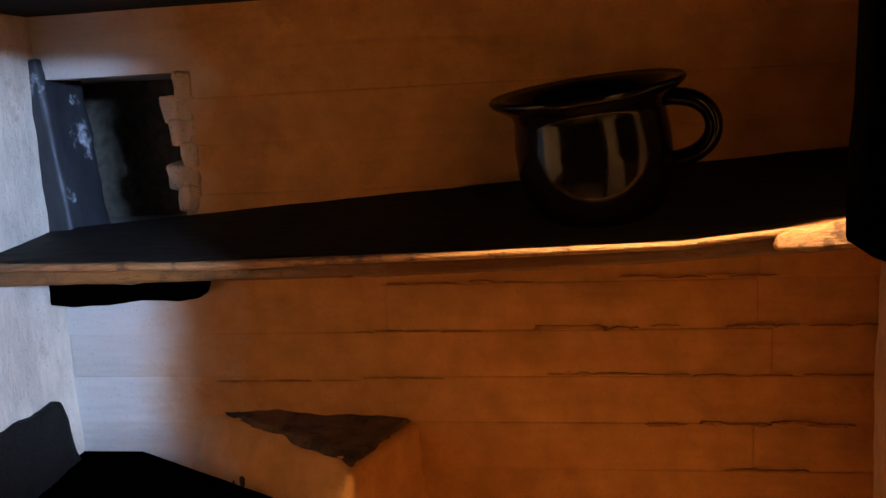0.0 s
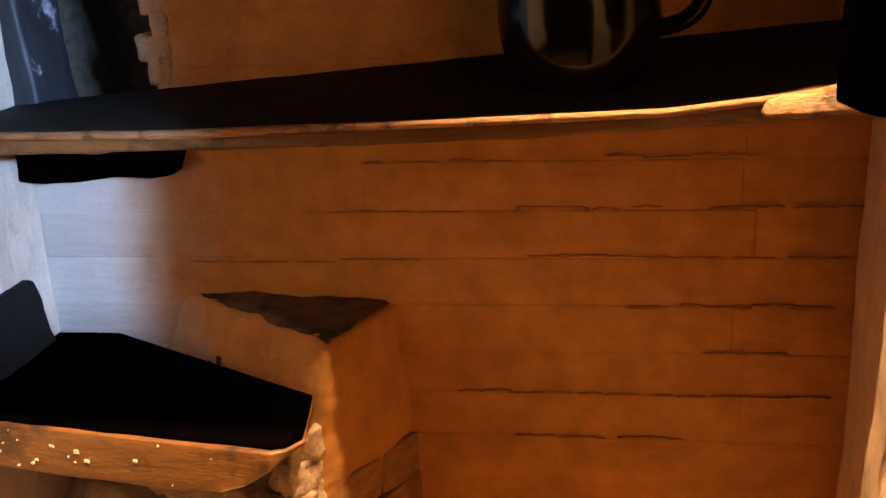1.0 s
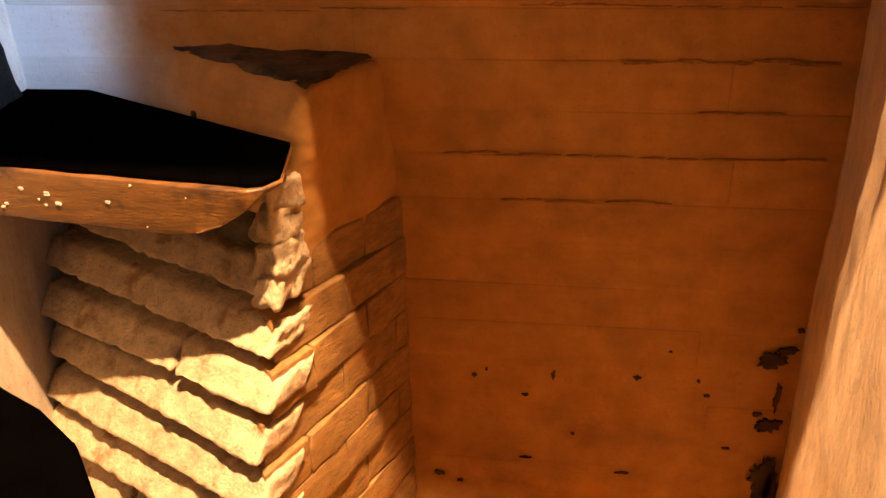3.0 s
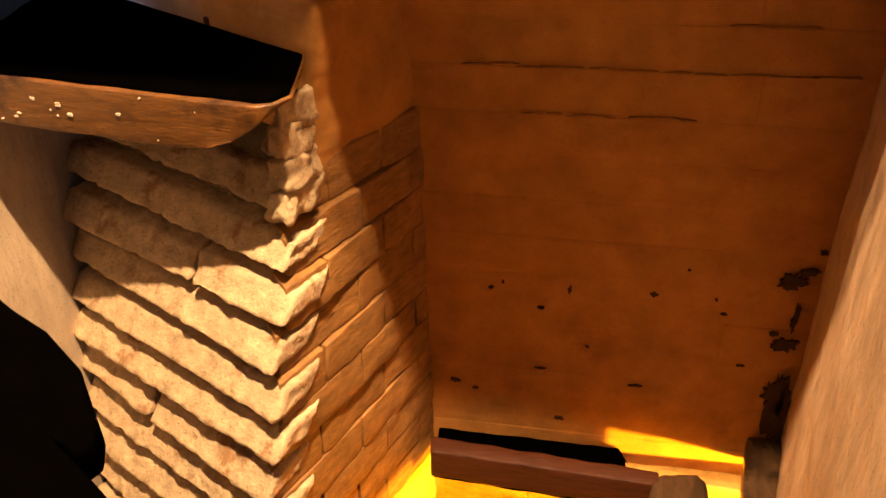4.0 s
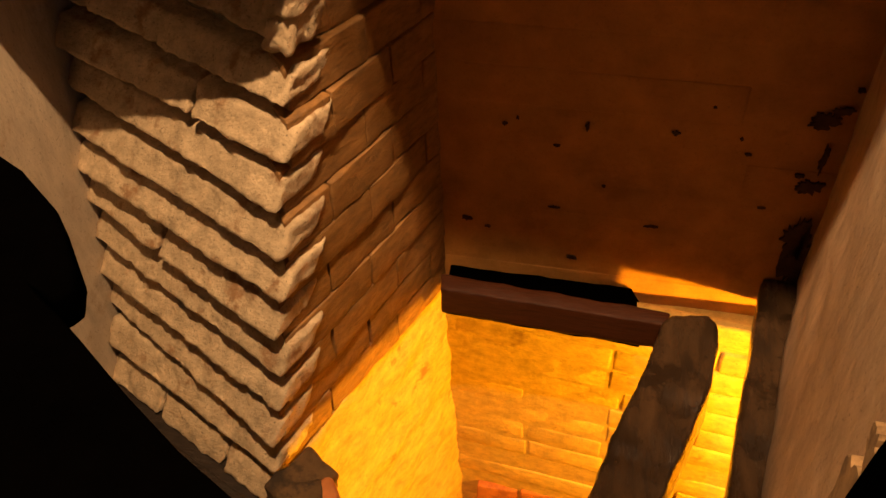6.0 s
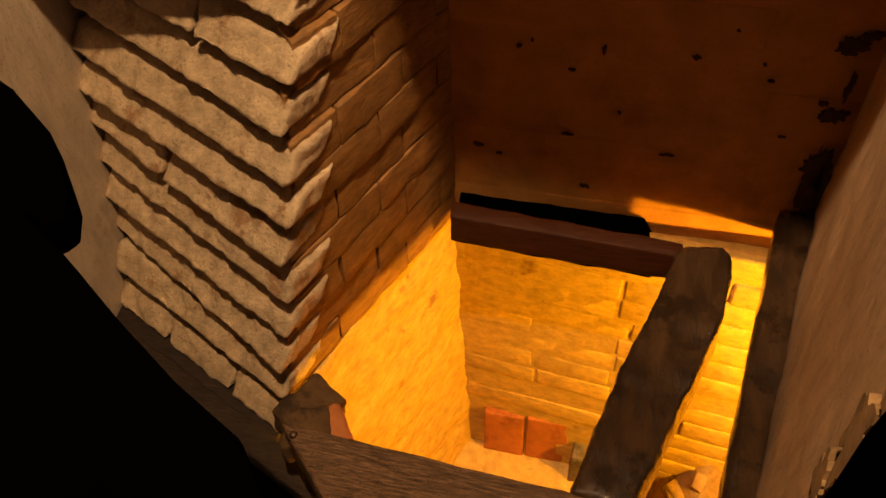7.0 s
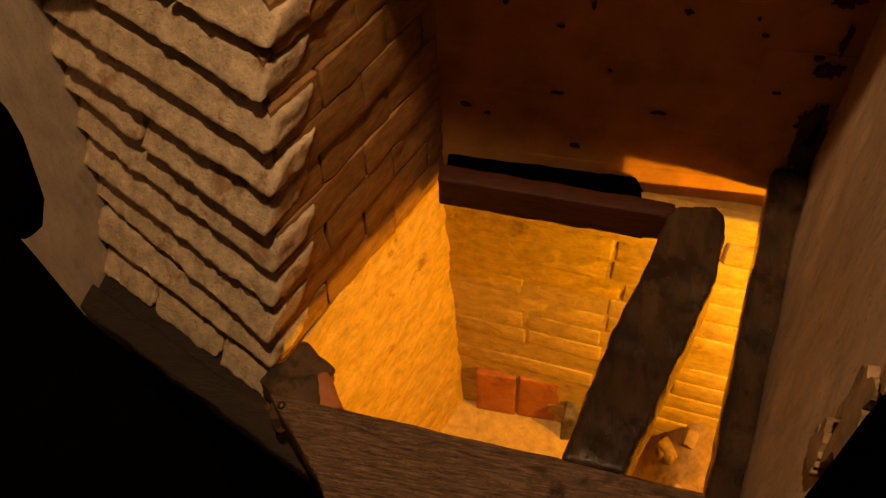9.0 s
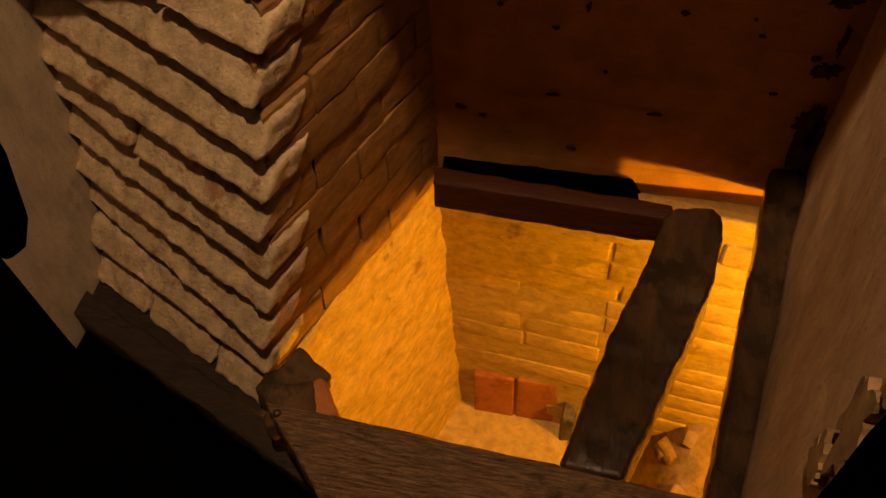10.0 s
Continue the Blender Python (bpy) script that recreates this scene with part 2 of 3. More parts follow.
core = block(ring(-0.19, 0.030), ring(0.655, 0.030), cell=0.03, bevel=0, amount=0.004, size=30)
part("core", core, MORTAR, pier, "sooty recessed mortar joints")
rng = random.Random(4)
STEP = 0.0675
for k in range(-1, 12):
    z0 = -0.125 + k * STEP
    top = z0 > 0.59
    c = corner(z0 + 0.012) + Vector((rng.uniform(-0.007, 0.007), rng.uniform(-0.007, 0.003), 0))
    left_end = Vector((LEFT - 0.01, c.y + 0.240 + 0.008 * math.sin(k * 2.1) - (0.03 if k < 1 else 0), 0))
    cuts = {-1: (0.27, 0.66), 4: (0.58,), 8: (0.36,)}.get(k, ())
    edges = [0.0, 0.08] if top else [0.0, *cuts, 1.0]
    for a, b in zip(edges, edges[1:]):
        gap = 0.010 if k < 0 else 0.002
        p, q = c.lerp(left_end, a + (gap if a else -0.012)), c.lerp(left_end, b)
        n = Vector((0.46, 0.89, 0)) * 0.09
        tilt = rng.uniform(-0.003, 0.003)
        lean = Vector((0.011, 0.033, 0))
        loop = [p, q, q + n, p + n + Vector((-0.012, 0, 0))]
        bm = block([(v.x, v.y, z0 + 0.021 + (tilt if i in (1, 2) else 0)) for i, v in enumerate(loop)],
                   [(v.x + lean.x, v.y + lean.y, z0 + 0.059 + (tilt if i in (1, 2) else 0)) for i, v in enumerate(loop)],
                   cell=0.0085, bevel=0.008, amount=0.0035, size=15, seed=k * 1.7 + a, segments=3)
        rough(bm, 0.0036, 50, k * 2.3)
        rough(bm, 0.0022, 120, k * 3.1)
        part("brick", bm, PIERWASH, pier)
    # the smooth face towards the shaft, its shade put into a darker colour
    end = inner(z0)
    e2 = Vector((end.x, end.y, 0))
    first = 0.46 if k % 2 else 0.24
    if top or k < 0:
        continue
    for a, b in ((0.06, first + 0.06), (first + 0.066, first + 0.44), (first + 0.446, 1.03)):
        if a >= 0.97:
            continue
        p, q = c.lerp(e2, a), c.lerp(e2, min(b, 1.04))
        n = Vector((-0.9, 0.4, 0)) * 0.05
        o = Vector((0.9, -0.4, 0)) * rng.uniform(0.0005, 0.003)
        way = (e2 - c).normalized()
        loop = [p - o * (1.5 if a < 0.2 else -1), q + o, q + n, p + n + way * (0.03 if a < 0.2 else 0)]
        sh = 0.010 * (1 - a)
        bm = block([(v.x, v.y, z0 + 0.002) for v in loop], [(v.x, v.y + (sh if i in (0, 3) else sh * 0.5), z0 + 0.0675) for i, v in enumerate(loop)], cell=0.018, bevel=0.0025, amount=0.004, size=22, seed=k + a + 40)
        part("brick", bm, SHADEDFACE, pier)

for i, (x, y, z, w) in enumerate(((-0.112, 1.180, 0.572, 0.038), (-0.106, 1.180, 0.616, 0.034), (-0.101, 1.178, 0.662, 0.022), (-0.098, 1.182, 0.694, 0.012))):
    bm = box(-w / 2, w / 2, -0.02, 0.05, 0, 0.044, cell=0.006, bevel=0.005, amount=0.009, size=38, seed=i + 90)
    rough(bm, 0.003, 110, i)
    bm.transform(pose(x, y, z, 0, 0, -20))
    part("brick", bm, PIERWASH, pier)

# broken brick foot of the pier beside the shaft
for i, (x, y, z, w, h, yaw, m) in enumerate(((-0.118, 0.930, -0.112, 0.10, 0.055, 62, SOOTYLIME), (-0.068, 0.905, -0.095, 0.045, 0.040, 40, TERRACOTTA), (-0.10, 0.890, -0.098, 0.08, 0.045, 20, SOOTYLIME))):
    bm = box(-w / 2, w / 2, -0.035, 0.035, 0, h, cell=0.012, bevel=0.008, amount=0.007, size=28, seed=i + 60)
    bm.transform(pose(x, y, z, rng.uniform(-6, 6), rng.uniform(-6, 6), yaw))
    part("brick", bm, m, pier, "broken brick end")

# plastered head of the pier with its dusty ledge
head = block([(-0.104, 1.225, 0.585), (0.020, WALL + 0.01, 0.585), (-0.58, WALL + 0.06, 0.585)],
             [(-0.068, 1.258, 0.838), (-0.008, WALL + 0.01, 0.834), (-0.362, WALL + 0.01, 0.848)], cell=0.016, bevel=0.012, amount=0.007, size=13)
part("head", rough(head, 0.0025, 45, 2), LIMEWASH, pier, "smooth plastered head with a sooty ledge")
part("ledge", block([(-0.071, 1.268, 0.838), (-0.016, WALL + 0.01, 0.835), (-0.345, WALL + 0.01, 0.846)],
                    [(-0.075, 1.280, 0.845), (-0.020, WALL + 0.01, 0.842), (-0.330, WALL + 0.01, 0.853)], cell=0.015, bevel=0.002, amount=0.006, size=28), SOOTYLIME, pier, "sooty dust on the ledge")

# a dark rusty streak where a hook has gone from the head
for dx, z0, z1, w in ((0.0, 0.716, 0.773, 0.0045), (-0.018, 0.732, 0.760, 0.003)):
    streak = box(-w, w, -0.004, 0.006, z0, z1, cell=0.006, bevel=0.002, amount=0.004, size=60, seed=z0)
    streak.transform(pose(-0.272 + dx, 1.368 - dx * 0.6, 0, 0, 0, -33))
    part("rust_streak", streak, STAIN, pier, "dark rusty streak")

# left wall
wall_left = structure("wall_left", box(LEFT - 0.25, LEFT, 0.55, WALL + 0.1, -0.26, 1.9, cell=0.05, bevel=0.004, amount=0.006, size=5), WHITEWASH, "uneven limewashed plaster wall beside the pier")
# right wall
NEAR = 0.635
wr = block([(right_x(WALL), WALL + 0.05, 0.004), (right_x(NEAR), NEAR, 0.004), (right_x(NEAR) + 0.3, NEAR, 0.004), (right_x(WALL) + 0.3, WALL + 0.05, 0.004)],
           [(right_x(WALL), WALL + 0.05, 1.9), (right_x(NEAR), NEAR, 1.9), (right_x(NEAR) + 0.3, NEAR, 1.9), (right_x(WALL) + 0.3, WALL + 0.05, 1.9)], cell=0.03, bevel=0.006, amount=0.006, size=7, seed=3)
wall_right = structure("wall_right", wr, PLASTER, "flaking brown plaster wall over a timber sill")
# added end piece, black in place of the unlit room past the plaster
tagged(link("door_jamb", box(0.47, 0.85, 0.50, NEAR - 0.004, -0.05, 1.9, cell=0.08, bevel=0.01, amount=0.006), SHADEBLACK), "added black jamb holding the dark void past the plaster", "jamb", kind="structure")

for i, (y, z, w, h) in enumerate(((0.705, 0.50, 0.040, 0.060), (0.72, 0.40, 0.030, 0.030), (0.70, 0.58, 0.025, 0.02))):
    pts = []
    bm = bmesh.new()
    for j in range(40):
        a = 2 * math.pi * j / 40
        f = 0.8 + 0.5 * noise.noise(Vector((math.cos(a) * 2, math.sin(a) * 2, i * 4.4))) + 0.3 * noise.noise(Vector((math.cos(a) * 7, math.sin(a) * 7, i * 2.2)))
        yy = y + math.cos(a) * w * f
        pts.append(bm.verts.new((right_x(yy) - 0.010, yy, z + math.sin(a) * h * f)))
    g = bmesh.ops.extrude_face_region(bm, geom=[bm.faces.new(pts)])
    for v in g["geom"]:
        if isinstance(v, bmesh.types.BMVert):
            v.co.x += 0.012
    part("bare_patch", bm, RUBBLE, wall_right, "bare broken patch in the plaster", smooth=False)
rf = random.Random(31)
for i in range(12):
    y, z = rf.uniform(0.72, 1.12), rf.uniform(0.02, 0.42)
    bm = box(-0.0015, 0.0015, -rf.uniform(0.001, 0.004), rf.uniform(0.001, 0.004), -rf.uniform(0.003, 0.014), rf.uniform(0.003, 0.014), cell=0.006, bevel=0.0015, amount=0.003, size=60, seed=i)
    bm.transform(pose(right_x(y) - 0.001, y, z, rf.uniform(-25, 25), 0, -11))
    part("flake", bm, PLASTER, wall_right, "loose plaster flake")

# added header of the recess and a dark upright against the right-hand wall
# header added with its front edge set to keep the spots off the recess
structure("lintel", block([(LEFT - 0.1, 1.154, 1.48), (0.85, 1.150, 1.48), (0.85, WALL + 0.2, 1.48), (LEFT - 0.1, WALL + 0.2, 1.48)],
                          [(LEFT - 0.1, 1.154, 1.85), (0.85, 1.150, 1.85), (0.80, WALL + 0.2, 1.85), (LEFT - 0.1, WALL + 0.2, 1.85)], cell=0.1, bevel=0.004, amount=0.002), BLACKWOOD, "dark timber lintel added to shade the recess", "lintel")
# unseen beam, added so its edge shapes the ceiling spot's shadow
structure("hood_beam", block([(LEFT - 0.1, 0.902, 1.48), (0.95, 0.832, 1.48), (0.95, 1.04, 1.48), (LEFT - 0.1, 1.04, 1.48)], [(LEFT - 0.1, 0.902, 1.95), (0.95, 0.832, 1.95), (0.95, 1.04, 1.95), (LEFT - 0.1, 1.04, 1.95)], cell=0.08, bevel=0.004, amount=0.002), BLACKWOOD, "unseen beam added to shape the ceiling spot's shadow", "beam")
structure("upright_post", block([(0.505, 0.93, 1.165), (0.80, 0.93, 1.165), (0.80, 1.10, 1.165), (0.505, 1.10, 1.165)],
                                [(0.52, 0.93, 1.9), (0.80, 0.93, 1.9), (0.80, 1.10, 1.9), (0.52, 1.10, 1.9)], cell=0.06, bevel=0.006, amount=0.004), SHADEBLACK, "near-black upright timber beside the shelf", "post")

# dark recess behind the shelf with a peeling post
# back of the hole, in the darker mortar colour
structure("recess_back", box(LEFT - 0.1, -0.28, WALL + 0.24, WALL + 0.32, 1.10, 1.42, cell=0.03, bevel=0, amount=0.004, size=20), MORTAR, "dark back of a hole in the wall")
tagged(link("window_post", beam((-0.530, 1.478, 1.10), (-0.560, 1.478, 1.42), 0.115, 0.06, cell=0.02, bevel=0.008, amount=0.006, size=16), PEELING), "black post with peeling white paint in the wall hole", "post")
# ragged plaster edge round the hole
for i in range(7):
    z = 1.16 + i * 0.034
    tagged(link("plaster_lip", box(-0.352 - 0.012 * (i % 3), -0.322, WALL - 0.004, WALL + 0.03, z - 0.02, z + 0.021, cell=0.012, bevel=0.006, amount=0.006, size=40, seed=i * 3.1), PLASTER, wall_back), "ragged plaster edge of the hole")

# shelf across the recess
shelf = tagged(link("shelf", block([(LEFT, 1.235, 1.104), (-0.21, 1.225, 1.108), (0.09, 1.205, 1.114), (0.36, 1.20, 1.126), (0.57, 1.185, 1.140), (0.70, 1.17, 1.146), (0.72, WALL + 0.001, 1.205), (LEFT, WALL + 0.02, 1.11)],
                                   [(LEFT, 1.240, 1.134), (-0.21, 1.230, 1.130), (0.09, 1.212, 1.139), (0.36, 1.206, 1.147), (0.57, 1.190, 1.173), (0.70, 1.17, 1.185), (0.72, WALL + 0.001, 1.240), (LEFT, WALL + 0.02, 1.152)], cell=0.022, bevel=0.007, amount=0.0035, size=16, seed=2), DARKWOOD), "thick dark oak shelf with a worn, brightened edge", "shelf")
# worn strip along the arris, its highlight put into a paler wood
edge_line = [(-0.57, 1.240, 1.131), (-0.30, 1.231, 1.130), (-0.21, 1.227, 1.130), (-0.06, 1.219, 1.134), (0.09, 1.209, 1.1385), (0.22, 1.205, 1.142), (0.36, 1.202, 1.1465), (0.48, 1.195, 1.160), (0.57, 1.187, 1.172), (0.69, 1.170, 1.184)]
part("worn_edge", rough(tube(edge_line, 0.0055, 10), 0.0025, 40, 3), LITEDGE, shelf, "worn front arris, paler to hold its glint")
# the brightly lit right end, in the same paler wood
for x0, x1 in ((0.46, 0.69),):
    part("split_end", block([(x0, 1.178, 1.140), (x1, 1.160, 1.150), (x1, 1.20, 1.150), (x0, 1.20, 1.140)], [(x0, 1.186, 1.160), (x1, 1.166, 1.190), (x1, 1.20, 1.190), (x0, 1.20, 1.160)], cell=0.012, bevel=0.006, amount=0.006, size=40, seed=77), LITEDGE, shelf, "rough pale end of the shelf")
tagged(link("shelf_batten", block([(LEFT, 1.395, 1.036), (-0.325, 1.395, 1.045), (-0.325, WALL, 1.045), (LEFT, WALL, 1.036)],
                                  [(LEFT, 1.39, 1.112), (-0.30, 1.39, 1.112), (-0.30, WALL, 1.112), (LEFT, WALL, 1.112)], cell=0.02, bevel=0.008, amount=0.005, size=20), SHADEBLACK), "added black batten under the shelf against the wall", "batten")

# black sheet over the shelf: the shade behind its edge, put into colour
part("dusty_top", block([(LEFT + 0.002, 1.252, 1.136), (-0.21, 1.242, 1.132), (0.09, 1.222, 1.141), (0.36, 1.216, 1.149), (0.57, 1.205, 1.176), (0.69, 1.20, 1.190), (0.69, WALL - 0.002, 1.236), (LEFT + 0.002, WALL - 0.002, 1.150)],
                          [(LEFT + 0.002, 1.256, 1.139), (-0.21, 1.246, 1.136), (0.09, 1.226, 1.145), (0.36, 1.220, 1.153), (0.57, 1.210, 1.180), (0.69, 1.205, 1.194), (0.69, WALL - 0.002, 1.240), (LEFT + 0.002, WALL - 0.002, 1.154)], cell=0.03, bevel=0.001, amount=0.0015, size=20), BLACKWOOD, shelf, "black sheet holding the shade of the top")

# slab shelf on the pier: a board with a rounded end
outline = [(LEFT, 1.163), (-0.40, 1.139), (-0.215, 1.114), (-0.17, 1.107), (-0.14, 1.103), (-0.10, 1.098), (-0.082, 1.106), (-0.066, 1.130), (-0.085, 1.235), (-0.47, WALL - 0.004), (LEFT, WALL - 0.004)]


def board(x, y, low):
    top = 0.765 + 0.04 * max(0, y - 1.163 + 0.135 * (x - LEFT))
    if not low:
        return (x, y, top)
    drop = 0.068 * max(0.08, 1 - max(0, (x + 0.200) / 0.125) ** 2)
    return (x, y + 0.002, top - drop)


slab = tagged(link("slab_shelf", block([board(x, y, True) for x, y in outline], [board(x, y, False) for x, y in outline], cell=0.02, bevel=0.003, amount=0.002, size=14, seed=6), DARKWOOD), "thick brown wooden corner shelf with a rounded end", "shelf")
# the shadow on the slab's top, laid on as a black sheet
shade_plan = [(LEFT, 1.168), (-0.40, 1.144), (-0.216, 1.119), (-0.102, 1.103), (-0.085, 1.110), (-0.071, 1.132), (-0.088, 1.235), (-0.47, WALL - 0.006), (LEFT, WALL - 0.006)]
part("dusty_top", block([(x, y, board(x, y, False)[2] - 0.006) for x, y in shade_plan], [(x, y + 0.003, board(x, y, False)[2] + 0.005) for x, y in shade_plan], cell=0.03, bevel=0.001, amount=0.001), SHADEBLACK, slab, "black sheet holding the shade of the top")

rs = random.Random(23)
for i in range(17):
    x = rs.uniform(-0.55, -0.17) if i % 3 else rs.uniform(-0.55, -0.36)
    f = (x - LEFT) / (-0.10 - LEFT)
    r = rs.uniform(0.0006, 0.0016) * (1 if i % 5 else 1.7)
    bm = box(-r * rs.uniform(0.8, 2), r * rs.uniform(0.8, 2), -0.0012, 0.0016, -r, r, cell=0.0012, bevel=0.0004, amount=0.0009, size=400, seed=i)
    bm.transform(pose(x, 1.163 - 0.065 * f, rs.uniform(0.702, 0.760), 0, 0, -8))
    part("paint_speck", bm, WHITEWASH, slab, "pale limewash splash")

# dark panel on the left wall over the slab
tagged(link("soot_panel", block([(LEFT - 0.01, 1.10, 0.765), (LEFT + 0.016, 1.10, 0.765), (LEFT + 0.016, 1.415, 0.768), (LEFT - 0.01, 1.415, 0.768)],
                                [(LEFT - 0.01, 1.10, 0.90), (LEFT + 0.012, 1.10, 0.90), (LEFT + 0.012, 1.375, 0.888), (LEFT - 0.01, 1.375, 0.888)], cell=0.02, bevel=0.006, amount=0.007, size=26), BLACKWOOD), "rough dark board against the whitewashed wall", "board")

# ---- chamber pot ----
pot = tagged(new("chamber_pot"), "black glazed earthenware chamber pot on the shelf", "pot")
prof = [(0.066, 0.0), (0.074, 0.004), (0.080, 0.02), (0.091, 0.045), (0.099, 0.075), (0.099, 0.110), (0.095, 0.140), (0.097, 0.150), (0.110, 0.159), (0.121, 0.166), (0.124, 0.171), (0.121, 0.175), (0.104, 0.169), (0.090, 0.158), (0.087, 0.135), (0.091, 0.09), (0.086, 0.05), (0.07, 0.018), (0.02, 0.014)]
part("body", lathe(prof, 64), GLAZE, pot)
arc = [(0.090 + 0.060 * math.sin(a) ** 0.8, 0.0, 0.108 + 0.040 * math.cos(a)) for a in [i * math.pi / 16 for i in range(17)]]
part("handle", tube(arc, 0.011, flat=1.3), GLAZE, pot)
pot.matrix_world = pose(0.274, 1.335, 1.160, 7, -5.0, -8)

# ---- hatch frame ----
tagged(link("cross_beam", block([(0.036, 1.306, -0.055), (0.44, 1.290, -0.055), (0.44, 1.330, -0.055), (0.030, 1.352, -0.055)],
                                [(0.034, 1.316, 0.0), (0.44, 1.300, 0.0), (0.44, 1.332, -0.002), (0.026, 1.356, -0.002)], cell=0.015, bevel=0.004, amount=0.003, size=16, seed=1), REDWOOD), "dark reddish cross timber under the back wall", "beam")
# added board: blocks the bulb's glow and holds the shadow behind the beam
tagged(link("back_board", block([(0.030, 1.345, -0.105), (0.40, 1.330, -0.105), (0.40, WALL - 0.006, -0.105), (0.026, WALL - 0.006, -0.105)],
                                [(0.030, 1.345, -0.062), (0.40, 1.330, -0.062), (0.375, WALL - 0.006, -0.060), (0.026, WALL - 0.006, -0.058)], cell=0.02, bevel=0.004, amount=0.003, size=20, seed=4), SHADEBLACK), "black board added for the shade behind the cross timber", "board")
diag = [(0.309, 0.862), (0.357, 1.061), (0.405, 1.22), (0.423, 1.300), (0.440, 1.330), (0.505, 1.333), (0.519, 1.318), (0.521, 1.273), (0.509, 1.189), (0.445, 0.99), (0.393, 0.843), (0.384, 0.836), (0.306, 0.842)]
tagged(link("diagonal_beam", rough(block([(x + 0.004, y, -0.108) for x, y in diag], [(x, y, 0.004) for x, y in diag], cell=0.01, bevel=0.010, amount=0.004, size=11, seed=8), 0.0022, 48, 3), BEAMWOOD), "worn dark bent timber spanning the shaft", "beam")
tagged(link("sill_beam", block([(0.600, 1.44, -0.055), (0.47, 0.60, -0.11), (0.60, 0.57, -0.11), (0.76, 1.44, -0.055)],
                               [(0.598, 1.44, 0.006), (0.460, 0.60, 0.006), (0.60, 0.57, 0.004), (0.76, 1.44, 0.004)], cell=0.025, bevel=0.012, amount=0.005, size=14, seed=5), BEAMWOOD), "dark timber sill along the plaster wall", "beam")
front_plan = [(-0.125, 0.867), (-0.03, 0.862), (0.066, 0.858), (0.18, 0.852), (0.30, 0.846), (0.335, 0.8437), (0.350, 0.8427), (0.53, 0.830), (0.54, 0.40), (0.06, 0.42), (0.02, 0.70), (-0.02, 0.76)]
front = tagged(link("front_board", block([(x, y - 0.004, -0.085 if x < 0.34 and y > 0.83 else -0.061) for x, y in front_plan], [(x, y, 0.0) for x, y in front_plan], cell=0.02, bevel=0.005, amount=0.003, size=13, seed=7), OAK), "worn grey oak floor board with a nail", "floor board")
for i, (x, y) in enumerate(((-0.098, 0.850), (0.212, 0.765))):
    nail = lathe([(0.001, 0.006), (0.004, 0.0055), (0.006, 0.003), (0.0062, 0.0)], 12)
    nail.transform(pose(x, y, -0.001))
    part("nail", nail, METAL, front, "rusty nail head")
tagged(link("edge_board", beam((-0.83, 1.182, -0.155), (-0.050, 0.826, -0.155), 0.050, 0.05, cell=0.015, bevel=0.006, amount=0.005, size=18, seed=11), OLDBOARD), "narrow dark board along the foot of the pier", "board")
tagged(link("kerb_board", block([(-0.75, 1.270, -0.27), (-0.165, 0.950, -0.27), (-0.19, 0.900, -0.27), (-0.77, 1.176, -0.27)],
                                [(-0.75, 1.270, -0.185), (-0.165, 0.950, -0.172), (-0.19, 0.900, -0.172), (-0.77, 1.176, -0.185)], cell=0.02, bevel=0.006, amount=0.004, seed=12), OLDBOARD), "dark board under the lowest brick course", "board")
# floor coloured near-black in place of the unlit void beside the pier
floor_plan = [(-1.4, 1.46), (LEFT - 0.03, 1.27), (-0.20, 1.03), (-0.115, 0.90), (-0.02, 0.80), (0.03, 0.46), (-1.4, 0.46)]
tagged(link("near_floor", block([(x, y, -0.265) for x, y in floor_plan], [(x, y, -0.215) for x, y in floor_plan], cell=0.06, bevel=0.002, amount=0.002), SHADEBLACK), "floor beside the pier, black for the unlit void", "floor", kind="structure")

# ---- shaft below ----


def shaft_y(x):
    return 1.438 - 0.10 * max(0, x - 0.03)


pl = block([(-0.185, 0.80, -1.3), (0.060, WALL + 0.02, -1.3), (-0.15, WALL + 0.1, -1.3), (-0.26, 1.02, -1.3)],
           [(-0.172, 0.955, -0.140), (0.018, WALL + 0.02, -0.090), (-0.15, WALL + 0.1, -0.090), (-0.23, 1.03, -0.140)], cell=0.018, bevel=0.003, amount=0.008, size=18, seed=9)
structure("shaft_wall_left", pl, PITWASH, "rough yellow limewashed wall of the shaft")
shaft_back = structure("shaft_wall_back", block([(-0.1, shaft_y(-0.1) + 0.006, -1.3), (1.30, shaft_y(1.30) + 0.006, -1.3), (1.30, 1.75, -1.3), (-0.1, 1.75, -1.3)],
                                                [(-0.1, shaft_y(-0.1) + 0.006, -0.10), (1.30, shaft_y(1.30) + 0.006, -0.10), (1.30, 1.75, -0.10), (-0.1, 1.75, -0.10)], cell=0.03, bevel=0, amount=0.003, size=20), PITWASH, "yellow limewashed brick back of the shaft")
structure("shaft_wall_right", box(1.25, 1.40, 0.1, 1.5, -1.3, 0.0, cell=0.06, bevel=0, amount=0.006), PITWASH, "yellow limewashed side of the shaft")
structure("shaft_floor", box(-0.9, 1.3, 0.1, 1.5, -1.40, -1.22, cell=0.04, bevel=0, amount=0.02, size=9), RUBBLE, "dusty rubble floor of the shaft", "floor")
tagged(link("shaft_ledge", box(-0.08, 0.345, 1.27, 1.44, -1.23, -1.045, cell=0.02, bevel=0.012, amount=0.008, size=18), PITWASH), "limewashed brick ledge at the shaft foot", "ledge", kind="structure")
